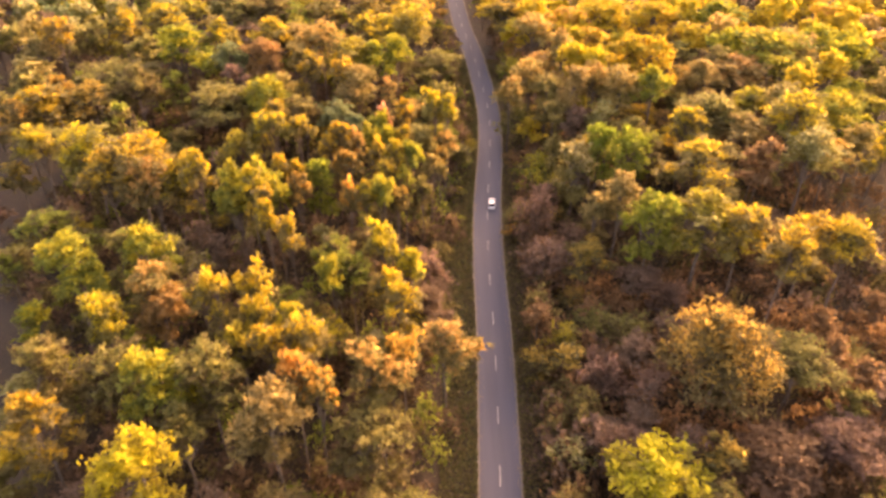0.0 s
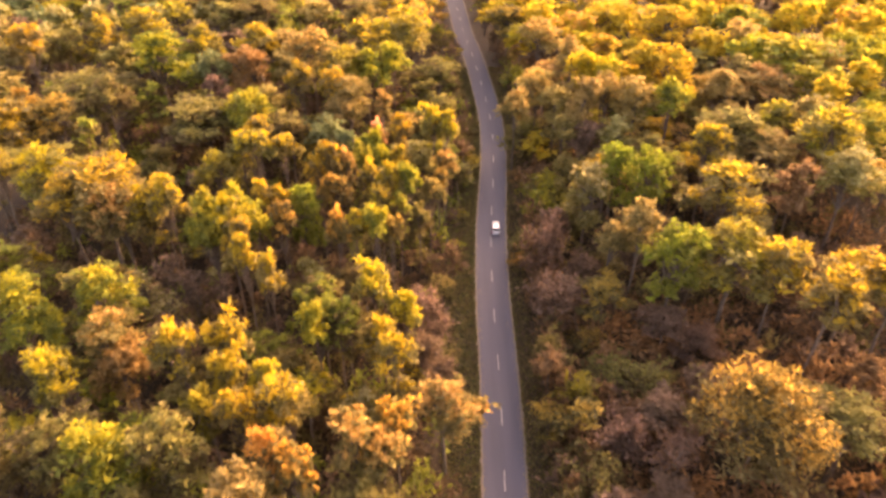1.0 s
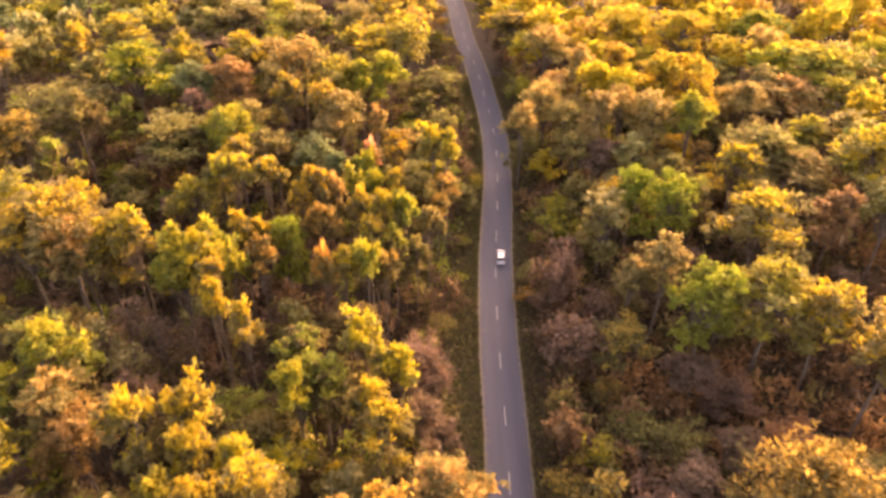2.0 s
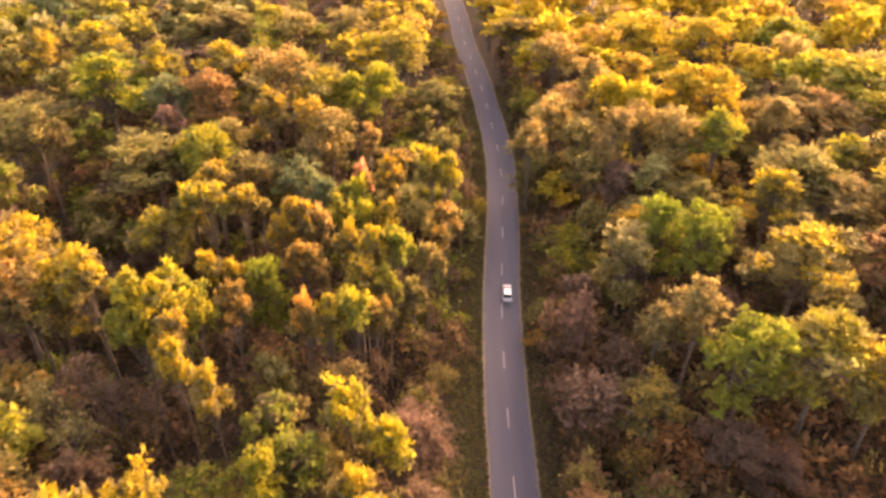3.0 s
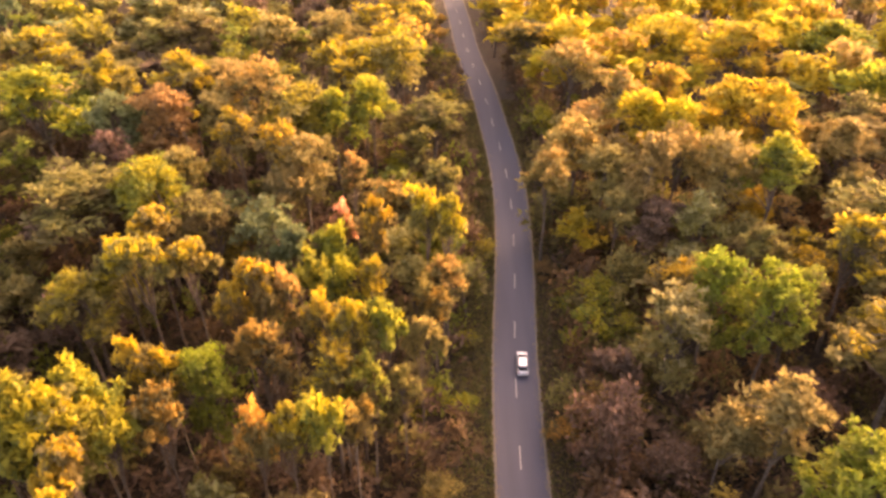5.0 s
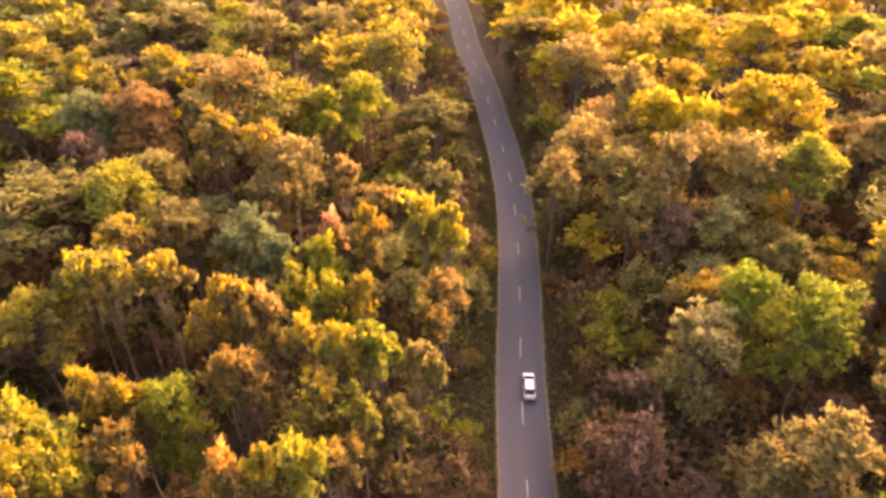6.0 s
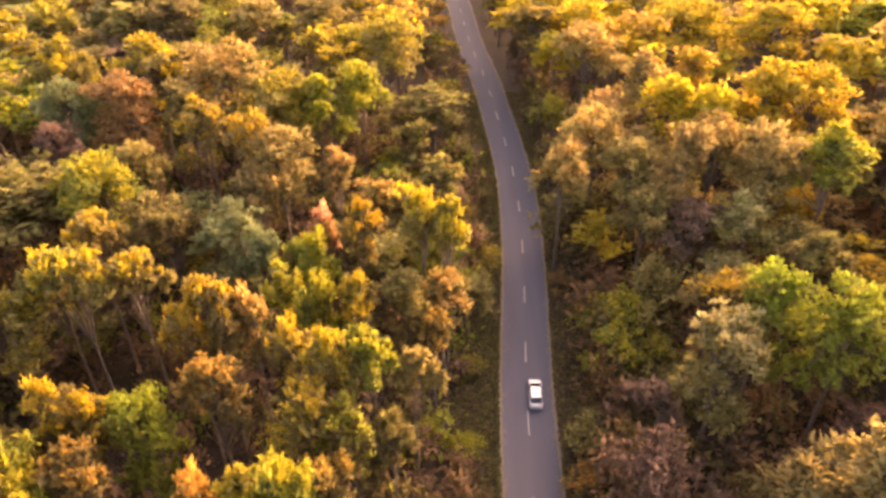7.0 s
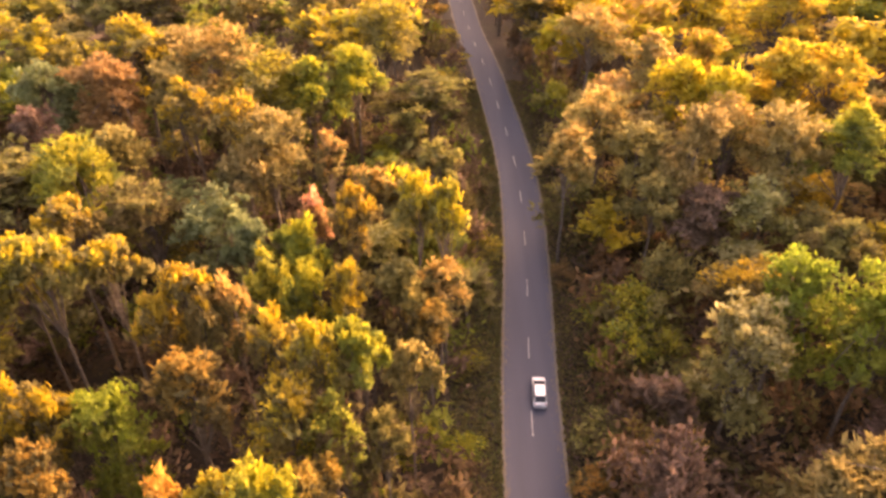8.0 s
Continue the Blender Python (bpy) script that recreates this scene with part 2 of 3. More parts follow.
def tree_form(seed, wide=4.2, tall=24.0, low=0.6, lobes=5, leaves=3000, size=0.28, stems=1, loose=0.0):
    """Arrays of one form of tree: trunk, branches and a crown whose lobes are made of clumps, puffs and leaf sprays."""
    rng = np.random.default_rng(seed)
    base = tall * low
    deep = tall - base
    mid = (tall + base) / 2
    centres, sizes, shady, heads = [], [], [], []
    for k in range(lobes):
        down = (k / lobes) ** 1.15
        across = wide * (0.54 if lobes < 5 else 0.48) * rng.uniform(0.75, 1.25)
        thick = min(across * rng.uniform(0.7, 0.95), deep * 0.42)
        turn = k * 2.39996 + rng.uniform(-0.6, 0.6)
        off = wide * (0.16 + 0.52 * min(1, 1.5 * down)) * rng.uniform(0.7, 1.3)
        head = np.array([off * math.cos(turn), off * math.sin(turn), tall - thick - down * (deep - 2 * thick) * rng.uniform(0.8, 1.15)])
        heads.append(head)
        clumps = int(rng.integers(8, 12))
        for c in range(clumps):
            up = -0.42 + 1.4 * (c + rng.uniform(0.2, 0.8)) / clumps
            spin = c * 2.39996 + rng.uniform(-0.5, 0.5)
            flat = math.sqrt(max(0.04, 1 - min(up, 1) ** 2))
            way = np.array([flat * math.cos(spin), flat * math.sin(spin), up])
            clump = head + way * (across * 0.76, across * 0.76, thick * 0.76) * rng.uniform(0.75, 1.22)
            r = across * rng.uniform(0.3, 0.46)
            for _ in range(int(rng.integers(3, 6))):
                aim = rng.normal(size=3) * (0.62, 0.62, 0.42)
                centres.append(clump + aim * r + (0, 0, rng.uniform(-0.1, 0.4) * r))
                sizes.append(r * rng.uniform(0.42, 0.8))
                # low puffs are marked to take the darker, shade-painted leaf colour
                shady.append(up + 0.3 * rng.normal() < 0.26 or (down > 0.5 and rng.random() < 0.6))
    puffs = len(sizes)
    centres, sizes = np.array(centres), np.array(sizes)
    centres[:, 2] += tall - 0.2 - (centres[:, 2] + sizes * 0.9).max()
    centres[:, :2] *= wide / np.percentile(np.hypot(centres[:, 0], centres[:, 1]) + sizes, 95)
    pick = rng.choice(puffs, leaves, p=sizes**1.6 / (sizes**1.6).sum())
    way = rng.normal(size=(leaves, 3)) + (0, 0, 0.55)
    way /= np.linalg.norm(way, axis=1, keepdims=True)
    tip = rng.random(leaves) < 0.3  # small sprays that stick out of the puffs
    reach = np.where(tip, rng.uniform(1.0, 1.5, leaves), rng.uniform(0.4, 1.2, leaves))
    spot = centres[pick] + way * (sizes[pick] * (reach + loose * rng.uniform(0, 0.6, leaves)))[:, None] * (1, 1, 0.9)
    # some sprays lie flat over their puff, others stand out of it
    face = way + 0.75 * rng.normal(size=(leaves, 3))
    side = np.cross(face, rng.normal(size=(leaves, 3)))
    out = 0.9 * way + 0.55 * rng.normal(size=(leaves, 3)) + (0, 0, 0.35)
    fore = np.where(rng.random((leaves, 1)) < 0.26, np.cross(face, side), out)
    fore /= np.linalg.norm(fore, axis=1, keepdims=True)
    side = np.cross(fore, np.where(rng.random((leaves, 1)) < 0.5, face, rng.normal(size=(leaves, 3))))
    side /= np.linalg.norm(side, axis=1, keepdims=True)
    face = np.cross(side, fore)
    s = size * (rng.uniform(0.45, 1.55, leaves) * np.where(tip, 0.65, 1.05))[:, None]
    quad = np.stack([spot - fore * s * 0.9, spot + side * s * 0.46 + face * s * 0.18, spot + fore * s * 1.25, spot - side * s * 0.46 + face * s * 0.18], 1)
    crown = quad.reshape(-1, 3), np.arange(4 * leaves).reshape(-1, 4), np.array(shady)[pick].astype(int)
    tv, tf, bv, bf = [], [], [], []
    for stem in range(stems):
        lean = rng.uniform(-0.5, 0.5, 2) * (2.2 if stems > 1 else 1.0)
        heights = np.linspace(0, mid + deep * 0.15, 6)
        spine = [(lean[0] * h / mid + 0.12 * math.sin(h), lean[1] * h / mid + 0.12 * math.cos(h * 1.3), h) for h in heights]
        tube(spine, np.linspace(0.011 * tall, 0.003 * tall, 6), 6, tv, tf)
    for c in [*heads, *centres[::6]]:
        root = spine[int(rng.integers(3, 6))]
        bend = [(root[i] * 0.5 + c[i] * 0.5 + rng.uniform(-0.3, 0.3)) for i in range(3)]
        tube([root, bend, tuple(c)], (0.004 * tall, 0.0026 * tall, 0.001 * tall), 4, bv, bf)
    return crown, (np.array(tv), np.array(tf), None), (np.array(bv), np.array(bf), None)


FORMS = {}
for k in range(7):
    FORMS["tall", k] = tree_form(10 + k, lobes=(6, 7, 8, 6, 7, 6, 7)[k], low=(0.55, 0.57, 0.52, 0.58, 0.53, 0.59, 0.54)[k], leaves=3000, size=0.325)
for k in range(5):
    FORMS["slim", k] = tree_form(20 + k, lobes=(4, 5, 5, 5, 6)[k], low=(0.67, 0.64, 0.69, 0.64, 0.66)[k], leaves=2200, size=0.385)
for k in range(2):
    FORMS["sparse", k] = tree_form(30 + k, lobes=6, leaves=1000, size=0.28, low=0.45, loose=0.5)
for k in range(3):
    FORMS["low", k] = tree_form(40 + k, tall=10.0, low=0.1, lobes=8, leaves=2000, size=0.27, stems=3, loose=0.4)
for k in range(3):
    FORMS["wood", k] = tree_form(60 + k, wide=4.6, low=0.5, lobes=5, leaves=600, size=0.7)
    FORMS["far", k] = tree_form(80 + k, wide=4.8, low=0.54, lobes=5, leaves=380, size=0.86)
    FORMS["scrub", k] = tree_form(70 + k, wide=4.2, tall=10.0, low=0.05, lobes=6, leaves=120, size=0.68, loose=0.5)
for k in range(2):
    FORMS["broad", k] = tree_form(50 + k, low=0.42, lobes=9, leaves=3600, size=0.34)
FORMS["grand", 0] = tree_form(55, wide=7.2, low=0.3, lobes=15, leaves=7600, size=0.32)
FORM_WIDE = {"grand": 7.2}
FORM_TALL = {"broad": 24.0, "grand": 24.0, "tall": 24.0, "slim": 24.0, "sparse": 24.0, "low": 10.0}
FIRST = {}
PLACED = []


# lower-limb leaves: later to turn, with the shade under the crown painted in
SHADY_LEAF = {"yellow": "olive", "gold": "bough", "lemon": "moss", "orange": "bough", "lime": "green", "peach": "bough", "tan": "bough", "bronze": "scrub_olive",
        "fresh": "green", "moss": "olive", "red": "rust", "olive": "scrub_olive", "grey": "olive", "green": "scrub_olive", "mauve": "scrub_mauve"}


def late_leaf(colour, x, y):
    """Lower limbs' colour, shade painted in; far trees on the sunny side stay bright."""
    # far-right limbs keep a bright tone, standing in for the sun's glare
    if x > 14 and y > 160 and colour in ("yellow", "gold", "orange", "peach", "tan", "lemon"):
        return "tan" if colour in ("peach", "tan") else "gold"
    return SHADY_LEAF.get(colour, colour)


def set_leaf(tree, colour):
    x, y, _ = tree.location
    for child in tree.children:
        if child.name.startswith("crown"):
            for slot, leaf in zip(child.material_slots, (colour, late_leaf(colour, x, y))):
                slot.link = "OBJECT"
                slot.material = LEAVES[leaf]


def plant(kind, colour, x, y, tall, wide=4.2):
    """A tree or shrub on the ground at x, y; tall and wide (crown's half width) in metres."""
    n = len(PLACED)
    if kind == "tall" and wide < 3.5:
        kind = "slim"
    form = (kind, n % sum(1 for f in FORMS if f[0] == kind))
    turn = (n * 137.5) % 360
    m = pose(x, y, -0.1, 0, 0, turn)
    if form not in FIRST:
        crown, trunk, branch = FORMS[form]
        tree = new("shrub" if kind == "low" else "tree")
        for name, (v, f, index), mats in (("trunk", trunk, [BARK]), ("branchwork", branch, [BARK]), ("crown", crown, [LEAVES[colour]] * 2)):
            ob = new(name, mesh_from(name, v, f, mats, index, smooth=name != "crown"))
            ob.parent = tree
        tree.matrix_basis = m
        FIRST[form] = tree
    else:
        tree = copy_thing(FIRST[form], m)
    wide = max(1.16 * wide, 2.6)
    across = wide / FORM_WIDE.get(kind, 4.2)
    tree.scale = (across, across, tall / FORM_TALL[kind])
    set_leaf(tree, colour)
    words = {"grand": f"large spreading tree with a full {WORDS[colour]} crown", "broad": f"broad full-crowned tree with dense {WORDS[colour]} foliage", "slim": f"slender broadleaf tree with a {WORDS[colour]} autumn crown", "tall": f"tall broadleaf tree with a {WORDS[colour]} autumn crown", "sparse": f"thin half-bare tree with sparse {WORDS[colour]} leaves",
             "low": f"low bushy {WORDS[colour]} tree beside the road"}[kind]
    tagged(tree, words, "shrub" if kind == "low" else "tree", "shrubs along the road" if kind == "low" else "trees of the forest")
    PLACED.append((x, y, colour, wide))
    return tree

# left of the road
plant("tall", "tan", -23.7, 225, 23.5, 5.9)
plant("tall", "olive", -52.5, 222, 23.9, 7.3)
plant("tall", "yellow", -82.2, 212.3, 24.5, 7.5)
plant("tall", "moss", -9, 205.9, 24.5, 5.7)
plant("tall", "gold", -88.7, 202, 26, 4.5)
plant("tall", "tan", -41.2, 194, 24.7, 6.6)
plant("tall", "olive", -1.6, 192.5, 17, 7.3)
plant("tall", "yellow", -13.8, 191, 22.5, 3.9)
plant("tall", "yellow", -59.9, 190, 27.3, 4.9)
plant("tall", "yellow", -45.1, 189, 27.9, 5.8)
plant("tall", "gold", -100.9, 186.5, 29, 4.5)
plant("tall", "peach", -31.6, 184.2, 28.5, 6.5)
plant("tall", "lime", -12.2, 184, 25.4, 3.8)
plant("tall", "lime", -66.7, 179.6, 28.9, 7.8)
plant("tall", "moss", -23.2, 179.3, 25.7, 6.6)
plant("tall", "lime", -17.6, 178.5, 25.9, 4)
plant("tall", "rust", -46.7, 178.4, 26.1, 4.8)
plant("tall", "tan", -36.9, 177.8, 25.1, 3.4)
plant("tall", "teal", -54.4, 177.5, 26, 4.5)
plant("tall", "moss", -20.5, 176, 23, 3.6)
plant("tall", "rust", -43.7, 175, 26.4, 5)
plant("tall", "olive", -80.4, 170.6, 21.9, 10.6)
plant("tall", "gold", -32.1, 169.7, 26, 3.8)
plant("tall", "mauve", -50.8, 166.7, 24.1, 3.6)
plant("tall", "gold", -23.6, 162.2, 27.4, 3.5)
plant("tall", "peach", -13, 161.8, 22.5, 2.6)
plant("tall", "tan", -38.7, 160.9, 24.1, 3.5)
plant("tall", "olive", -0.2, 160.7, 21.4, 3)
plant("tall", "tan", -19.6, 160, 26.1, 4.2)
plant("tall", "olive", -71.7, 159.2, 26.6, 5)
plant("low", "lime", 4.4, 157.5, 7, 2.6)
plant("tall", "moss", -42.3, 156.2, 24.5, 4.4)
plant("tall", "tan", -22, 156, 23.3, 3)
plant("tall", "olive", -51.1, 156, 23.1, 8.6)
plant("tall", "bronze", -86.9, 153, 26.6, 3.4)
plant("tall", "lime", -39.3, 152.6, 26.6, 4.6)
plant("tall", "red", -13.8, 150.9, 20.9, 1.7)
plant("tall", "bronze", -79.4, 150.9, 25.9, 6.4)
plant("tall", "olive", -31.3, 148.5, 23.6, 4.4)
plant("tall", "gold", -9, 147.9, 23.5, 2.2)
plant("broad", "teal", -23.2, 147.5, 22.5, 4.3)
plant("tall", "gold", -86.9, 146, 26.9, 7.1)
plant("tall", "teal", -19.2, 144.5, 21.1, 2.5)
plant("tall", "yellow", -2, 144.5, 27.4, 2.5)
plant("tall", "green", -15.5, 143.5, 20.9, 2.4)
plant("tall", "yellow", 0.8, 143, 26.7, 2.1)
plant("tall", "lime", -13.3, 142.8, 23.1, 2.5)
plant("tall", "gold", -35.7, 142, 25.9, 2.9)
plant("tall", "bronze", -90.4, 141, 26, 4.2)
plant("tall", "peach", 0.4, 140.6, 18.9, 3.3)
plant("tall", "tan", -3.6, 138.6, 20.5, 3.1)
plant("tall", "yellow", -38, 136.5, 25.5, 2.6)
plant("tall", "yellow", -29.9, 136.4, 24.9, 2.9)
plant("tall", "lime", -15.3, 136.4, 22.8, 2.3)
plant("tall", "bronze", -0.6, 135.6, 17.9, 2.6)
plant("tall", "gold", -8, 134.4, 23.7, 2.4)
plant("tall", "lime", -11.2, 134.3, 23.8, 2)
plant("tall", "yellow", -34.8, 134.2, 26.9, 3.4)
plant("low", "lime", -3.6, 131.5, 6, 2.6)
plant("tall", "yellow", -82.6, 131.5, 25, 4.2)
plant("tall", "moss", -41.7, 131.3, 24.3, 4.1)
plant("tall", "peach", -17.4, 131.2, 24.9, 1.5)
plant("tall", "gold", -20.5, 130.3, 26.7, 2.4)
plant("tall", "yellow", -71.5, 129.5, 25.9, 5.6)
plant("tall", "gold", -22.6, 129.2, 24.5, 2.1)
plant("tall", "tan", -2.2, 127.2, 20.9, 2.2)
plant("tall", "gold", -12.6, 126.3, 25.3, 2.3)
plant("tall", "lime", -6.1, 125, 25.1, 2.2)
plant("tall", "gold", -58.5, 125, 27, 4.2)
plant("tall", "yellow", -9, 124.3, 25.7, 1.9)
plant("tall", "bronze", -18.4, 122.4, 24.3, 3.2)
plant("tall", "olive", -4, 121.4, 19, 2.1)
plant("tall", "gold", -10.5, 120.5, 23.3, 1.7)
plant("sparse", "yellow", -11.3, 120.3, 23, 3.6)
plant("broad", "green", -7.4, 119.6, 21.9, 2.5)
plant("tall", "gold", -27.2, 119.2, 23.9, 2)
plant("tall", "gold", -30.6, 119.2, 25.1, 1.6)
plant("tall", "gold", -57.7, 119.2, 28.5, 6.9)
plant("broad", "fresh", -23.6, 119, 24.9, 2.7)
plant("tall", "gold", -47.6, 118.6, 25.9, 4.6)
plant("low", "tan", -0.5, 118, 6, 2.6)
plant("tall", "gold", -63, 117.9, 27.1, 5)
plant("tall", "gold", -50.6, 116.5, 25.1, 3.9)
plant("tall", "bronze", -8.8, 115.5, 20.9, 1.9)
plant("tall", "peach", -54, 115.4, 26.5, 4.8)
plant("tall", "gold", -44.7, 115, 28.2, 2.6)
plant("tall", "lime", -33.7, 114.2, 26.9, 3.3)
plant("tall", "bronze", -26.4, 113.5, 24.1, 2.5)
plant("tall", "lime", -11, 112.2, 25.3, 1.8)
plant("low", "olive", -3, 112, 7, 3)
plant("tall", "gold", -14.2, 111.9, 23.5, 1.5)
plant("tall", "orange", -17.1, 111.6, 24.5, 1.7)
plant("tall", "lime", -37.9, 111.4, 27.7, 3.6)
plant("tall", "lime", -30.5, 111, 25.2, 3.1)
plant("tall", "yellow", -34.2, 110.4, 27.5, 3.3)
plant("tall", "lime", -36.6, 108.3, 24.9, 3.1)
plant("low", "olive", -6, 107, 8, 3)
plant("tall", "gold", -31, 105.8, 26.3, 2.4)
plant("low", "mauve", -1, 105, 6, 2.8)
plant("tall", "green", -67.8, 104, 22.5, 6.8)
plant("tall", "gold", -29.7, 100.9, 26.5, 2)
plant("tall", "gold", -25.6, 99.2, 25.1, 2.2)
plant("tall", "green", -17.6, 96.2, 22.1, 3.4)
plant("tall", "yellow", -9.9, 95.5, 25.9, 2.6)
plant("tall", "olive", -51, 95, 24.5, 4.2)
plant("tall", "yellow", -5.4, 93.6, 21.7, 3.1)
plant("tall", "olive", -13.6, 93.5, 20.5, 2.9)
plant("tall", "lime", -46.8, 92.2, 27.5, 4.4)
plant("tall", "lime", -59.8, 92, 25.2, 4.8)
plant("tall", "green", -14.6, 91.2, 23.5, 3.8)
plant("tall", "lime", -17.3, 88.2, 24.5, 3.1)
plant("tall", "gold", -8, 87.4, 23.1, 2.8)
plant("tall", "peach", -44.4, 86.2, 24.1, 4.3)
plant("tall", "gold", -28, 84.6, 25.5, 3.1)
plant("tall", "gold", -6.4, 83.8, 22.7, 3.6)
plant("tall", "rust", -41.6, 83, 21.9, 3.6)
plant("tall", "gold", -33.4, 81.6, 27.1, 3.4)
plant("tall", "yellow", -49.4, 80, 24, 3.7)
plant("tall", "gold", -26.4, 79, 24.7, 2.7)
plant("tall", "yellow", -21.4, 78, 23.9, 2.4)
plant("tall", "peach", 0.4, 77.4, 20.9, 4.6)
plant("tall", "moss", -28.4, 74, 23.1, 3.2)
plant("tall", "gold", -18.8, 73.6, 25.5, 3.5)
plant("tall", "orange", -5.4, 72.9, 22.1, 2.9)
plant("tall", "gold", -23.8, 72, 24.5, 3.1)
plant("tall", "olive", -53.5, 69.6, 24, 4.6)
plant("tall", "olive", -43.4, 69.5, 23.1, 4.5)
plant("tall", "peach", -10.4, 69, 24.1, 3.2)
plant("tall", "peach", -6.6, 68.4, 22.1, 2.8)
plant("tall", "olive", -30.8, 66.8, 25.5, 4.4)
plant("tall", "lime", -37.6, 65.9, 26.5, 4.5)
plant("tall", "orange", -18.8, 64.4, 27.2, 2.9)
plant("tall", "orange", -15.8, 63.2, 25.7, 2.4)
plant("broad", "olive", -9.4, 62.6, 18.6, 5.4)
plant("tall", "olive", -33.5, 60.6, 21, 4.4)
plant("tall", "gold", -49.8, 59, 25.5, 3.9)
plant("tall", "tan", -20.8, 58.8, 27, 4.2)
plant("tall", "lemon", -34.6, 52, 26.6, 4.9)
# half-bare trees in the gap between the yellow ones
plant("sparse", "mauve", -43.5, 106.5, 18.5, 3.6)
plant("sparse", "mauve", -39, 103, 18, 3.4)
plant("sparse", "grey", -46.5, 101.5, 19, 3.6)
plant("sparse", "mauve", -35, 104.5, 16.5, 3.2)
plant("sparse", "grey", -42, 98, 17, 3.4)
plant("low", "lime", 2.4, 131.6, 3.6, 1.6)
plant("low", "moss", 3.2, 144.4, 2.6, 1.3)
# right of the road
plant("low", "rust", 16.8, 161, 2.6, 1.3)
plant("tall", "bronze", 19.4, 226, 20.5, 7.9)
plant("tall", "gold", 48.8, 222, 22.5, 7.9)
plant("tall", "lime", 84, 218, 23.5, 8.4)
plant("tall", "yellow", 62, 214, 24.5, 7.8)
plant("tall", "peach", 25.8, 206.3, 23.1, 5.6)
plant("tall", "gold", 88, 200, 22, 6)
plant("tall", "lime", 103, 196, 23.4, 5.6)
plant("tall", "orange", 40.8, 193.6, 23.4, 5)
plant("low", "tan", 21, 190, 11, 4.4)
plant("tall", "peach", 31, 185.7, 25.7, 4.6)
plant("tall", "lime", 85.9, 185.5, 25.1, 10.6)
plant("tall", "peach", 25.2, 182.6, 20.4, 4.8)
plant("tall", "olive", 72, 182, 22.6, 5.6)
plant("tall", "yellow", 33.4, 178.5, 25.3, 4.2)
plant("tall", "yellow", 47.4, 178.2, 26.9, 6.1)
plant("tall", "peach", 75.3, 178, 21.5, 7.9)
# added shrub that stops low sun from reaching the road
plant("low", "moss", 36, 178, 12, 4)
plant("tall", "yellow", 53.6, 177.4, 26.7, 6.2)
# another added shrub, blocking sun that passes under the crowns
plant("low", "tan", 28.5, 177, 12, 4.2)
plant("tall", "yellow", 37.6, 173.6, 26.1, 4.2)
plant("tall", "tan", 28.6, 173, 19, 5.4)
plant("low", "olive", 20, 173, 11, 5.4)
plant("tall", "peach", 21.4, 171.9, 23.1, 4.6)
plant("tall", "tan", 64.4, 171, 23.6, 5.2)
# added as well, to close the last sun streak on the asphalt
plant("low", "olive", 25, 169.5, 9, 3.6)
plant("tall", "peach", 36.6, 167.2, 24.1, 4)
plant("tall", "tan", 25.6, 166.6, 21.5, 4.5)
plant("tall", "peach", 16.4, 164.4, 21.4, 3.7)
plant("tall", "tan", 31.5, 162.9, 24.9, 4.2)
plant("tall", "tan", 42.2, 162.3, 24.9, 4.5)
plant("tall", "lime", 49, 160.4, 25.5, 5.3)
plant("tall", "tan", 26.4, 158.6, 18, 3.9)
plant("tall", "mauve", 31.6, 156, 17.5, 3.9)
plant("tall", "grey", 37.3, 155, 19.5, 4)
plant("tall", "olive", 60, 151, 23.1, 7.3)
plant("low", "tan", 26.4, 150.5, 13, 5)
plant("tall", "lime", 87.7, 150, 23.4, 5.4)
plant("tall", "olive", 42.2, 146.2, 19.9, 3.9)
plant("tall", "tan", 66, 144.8, 20.5, 7.2)
plant("low", "lime", 22, 148.5, 10, 4.4)
plant("low", "lime", 20.4, 142.4, 9.6, 4)
plant("low", "moss", 25.6, 142.5, 8, 3.4)
plant("tall", "gold", 53, 142.6, 23.9, 4.9)
plant("tall", "yellow", 75.4, 142.1, 27.5, 6.6)
plant("broad", "fresh", 33.4, 136.2, 23.5, 3.7)
plant("tall", "green", 42.6, 134.4, 22.1, 3.6)
plant("broad", "fresh", 38.4, 131, 24.5, 3.9)
plant("broad", "grey", 27.2, 130.9, 21.5, 3.8)
plant("tall", "grey", 73.8, 128.6, 25, 5.4)
plant("low", "orange", 14.9, 127, 4, 2.2)
plant("low", "mauve", 18.8, 121.6, 17, 4)
plant("low", "mauve", 36, 124, 10, 4)
plant("tall", "gold", 50, 123.6, 25.5, 7.2)
plant("low", "tan", 30.5, 121.5, 8, 3.6)
plant("low", "mauve", 26, 119.5, 9, 4)
plant("tall", "tan", 29, 116.4, 17.8, 3.3)
plant("tall", "tan", 33, 114.6, 23.5, 4.4)
plant("low", "mauve", 19.8, 109, 13.4, 5.8)
plant("broad", "fresh", 37, 107, 23.9, 5.1)
plant("tall", "moss", 46.3, 106.8, 24.3, 6.7)
plant("tall", "gold", 51.6, 102.5, 24.7, 4.4)
plant("tall", "gold", 62, 100, 24.5, 4.7)
plant("tall", "gold", 67.9, 98.6, 24, 4.8)
plant("low", "olive", 25.9, 95, 7, 5)
plant("tall", "gold", 55.8, 94.4, 25.7, 4.7)
plant("low", "olive", 31.5, 91, 10, 5)
plant("low", "rust", 73, 88, 10, 5)
plant("low", "olive", 66, 84, 9, 5)
# shrub added in the sun's way to keep the near road shaded
plant("low", "mauve", 25, 80, 12, 4.6)
plant("tall", "olive", 52.8, 76.6, 16, 6)
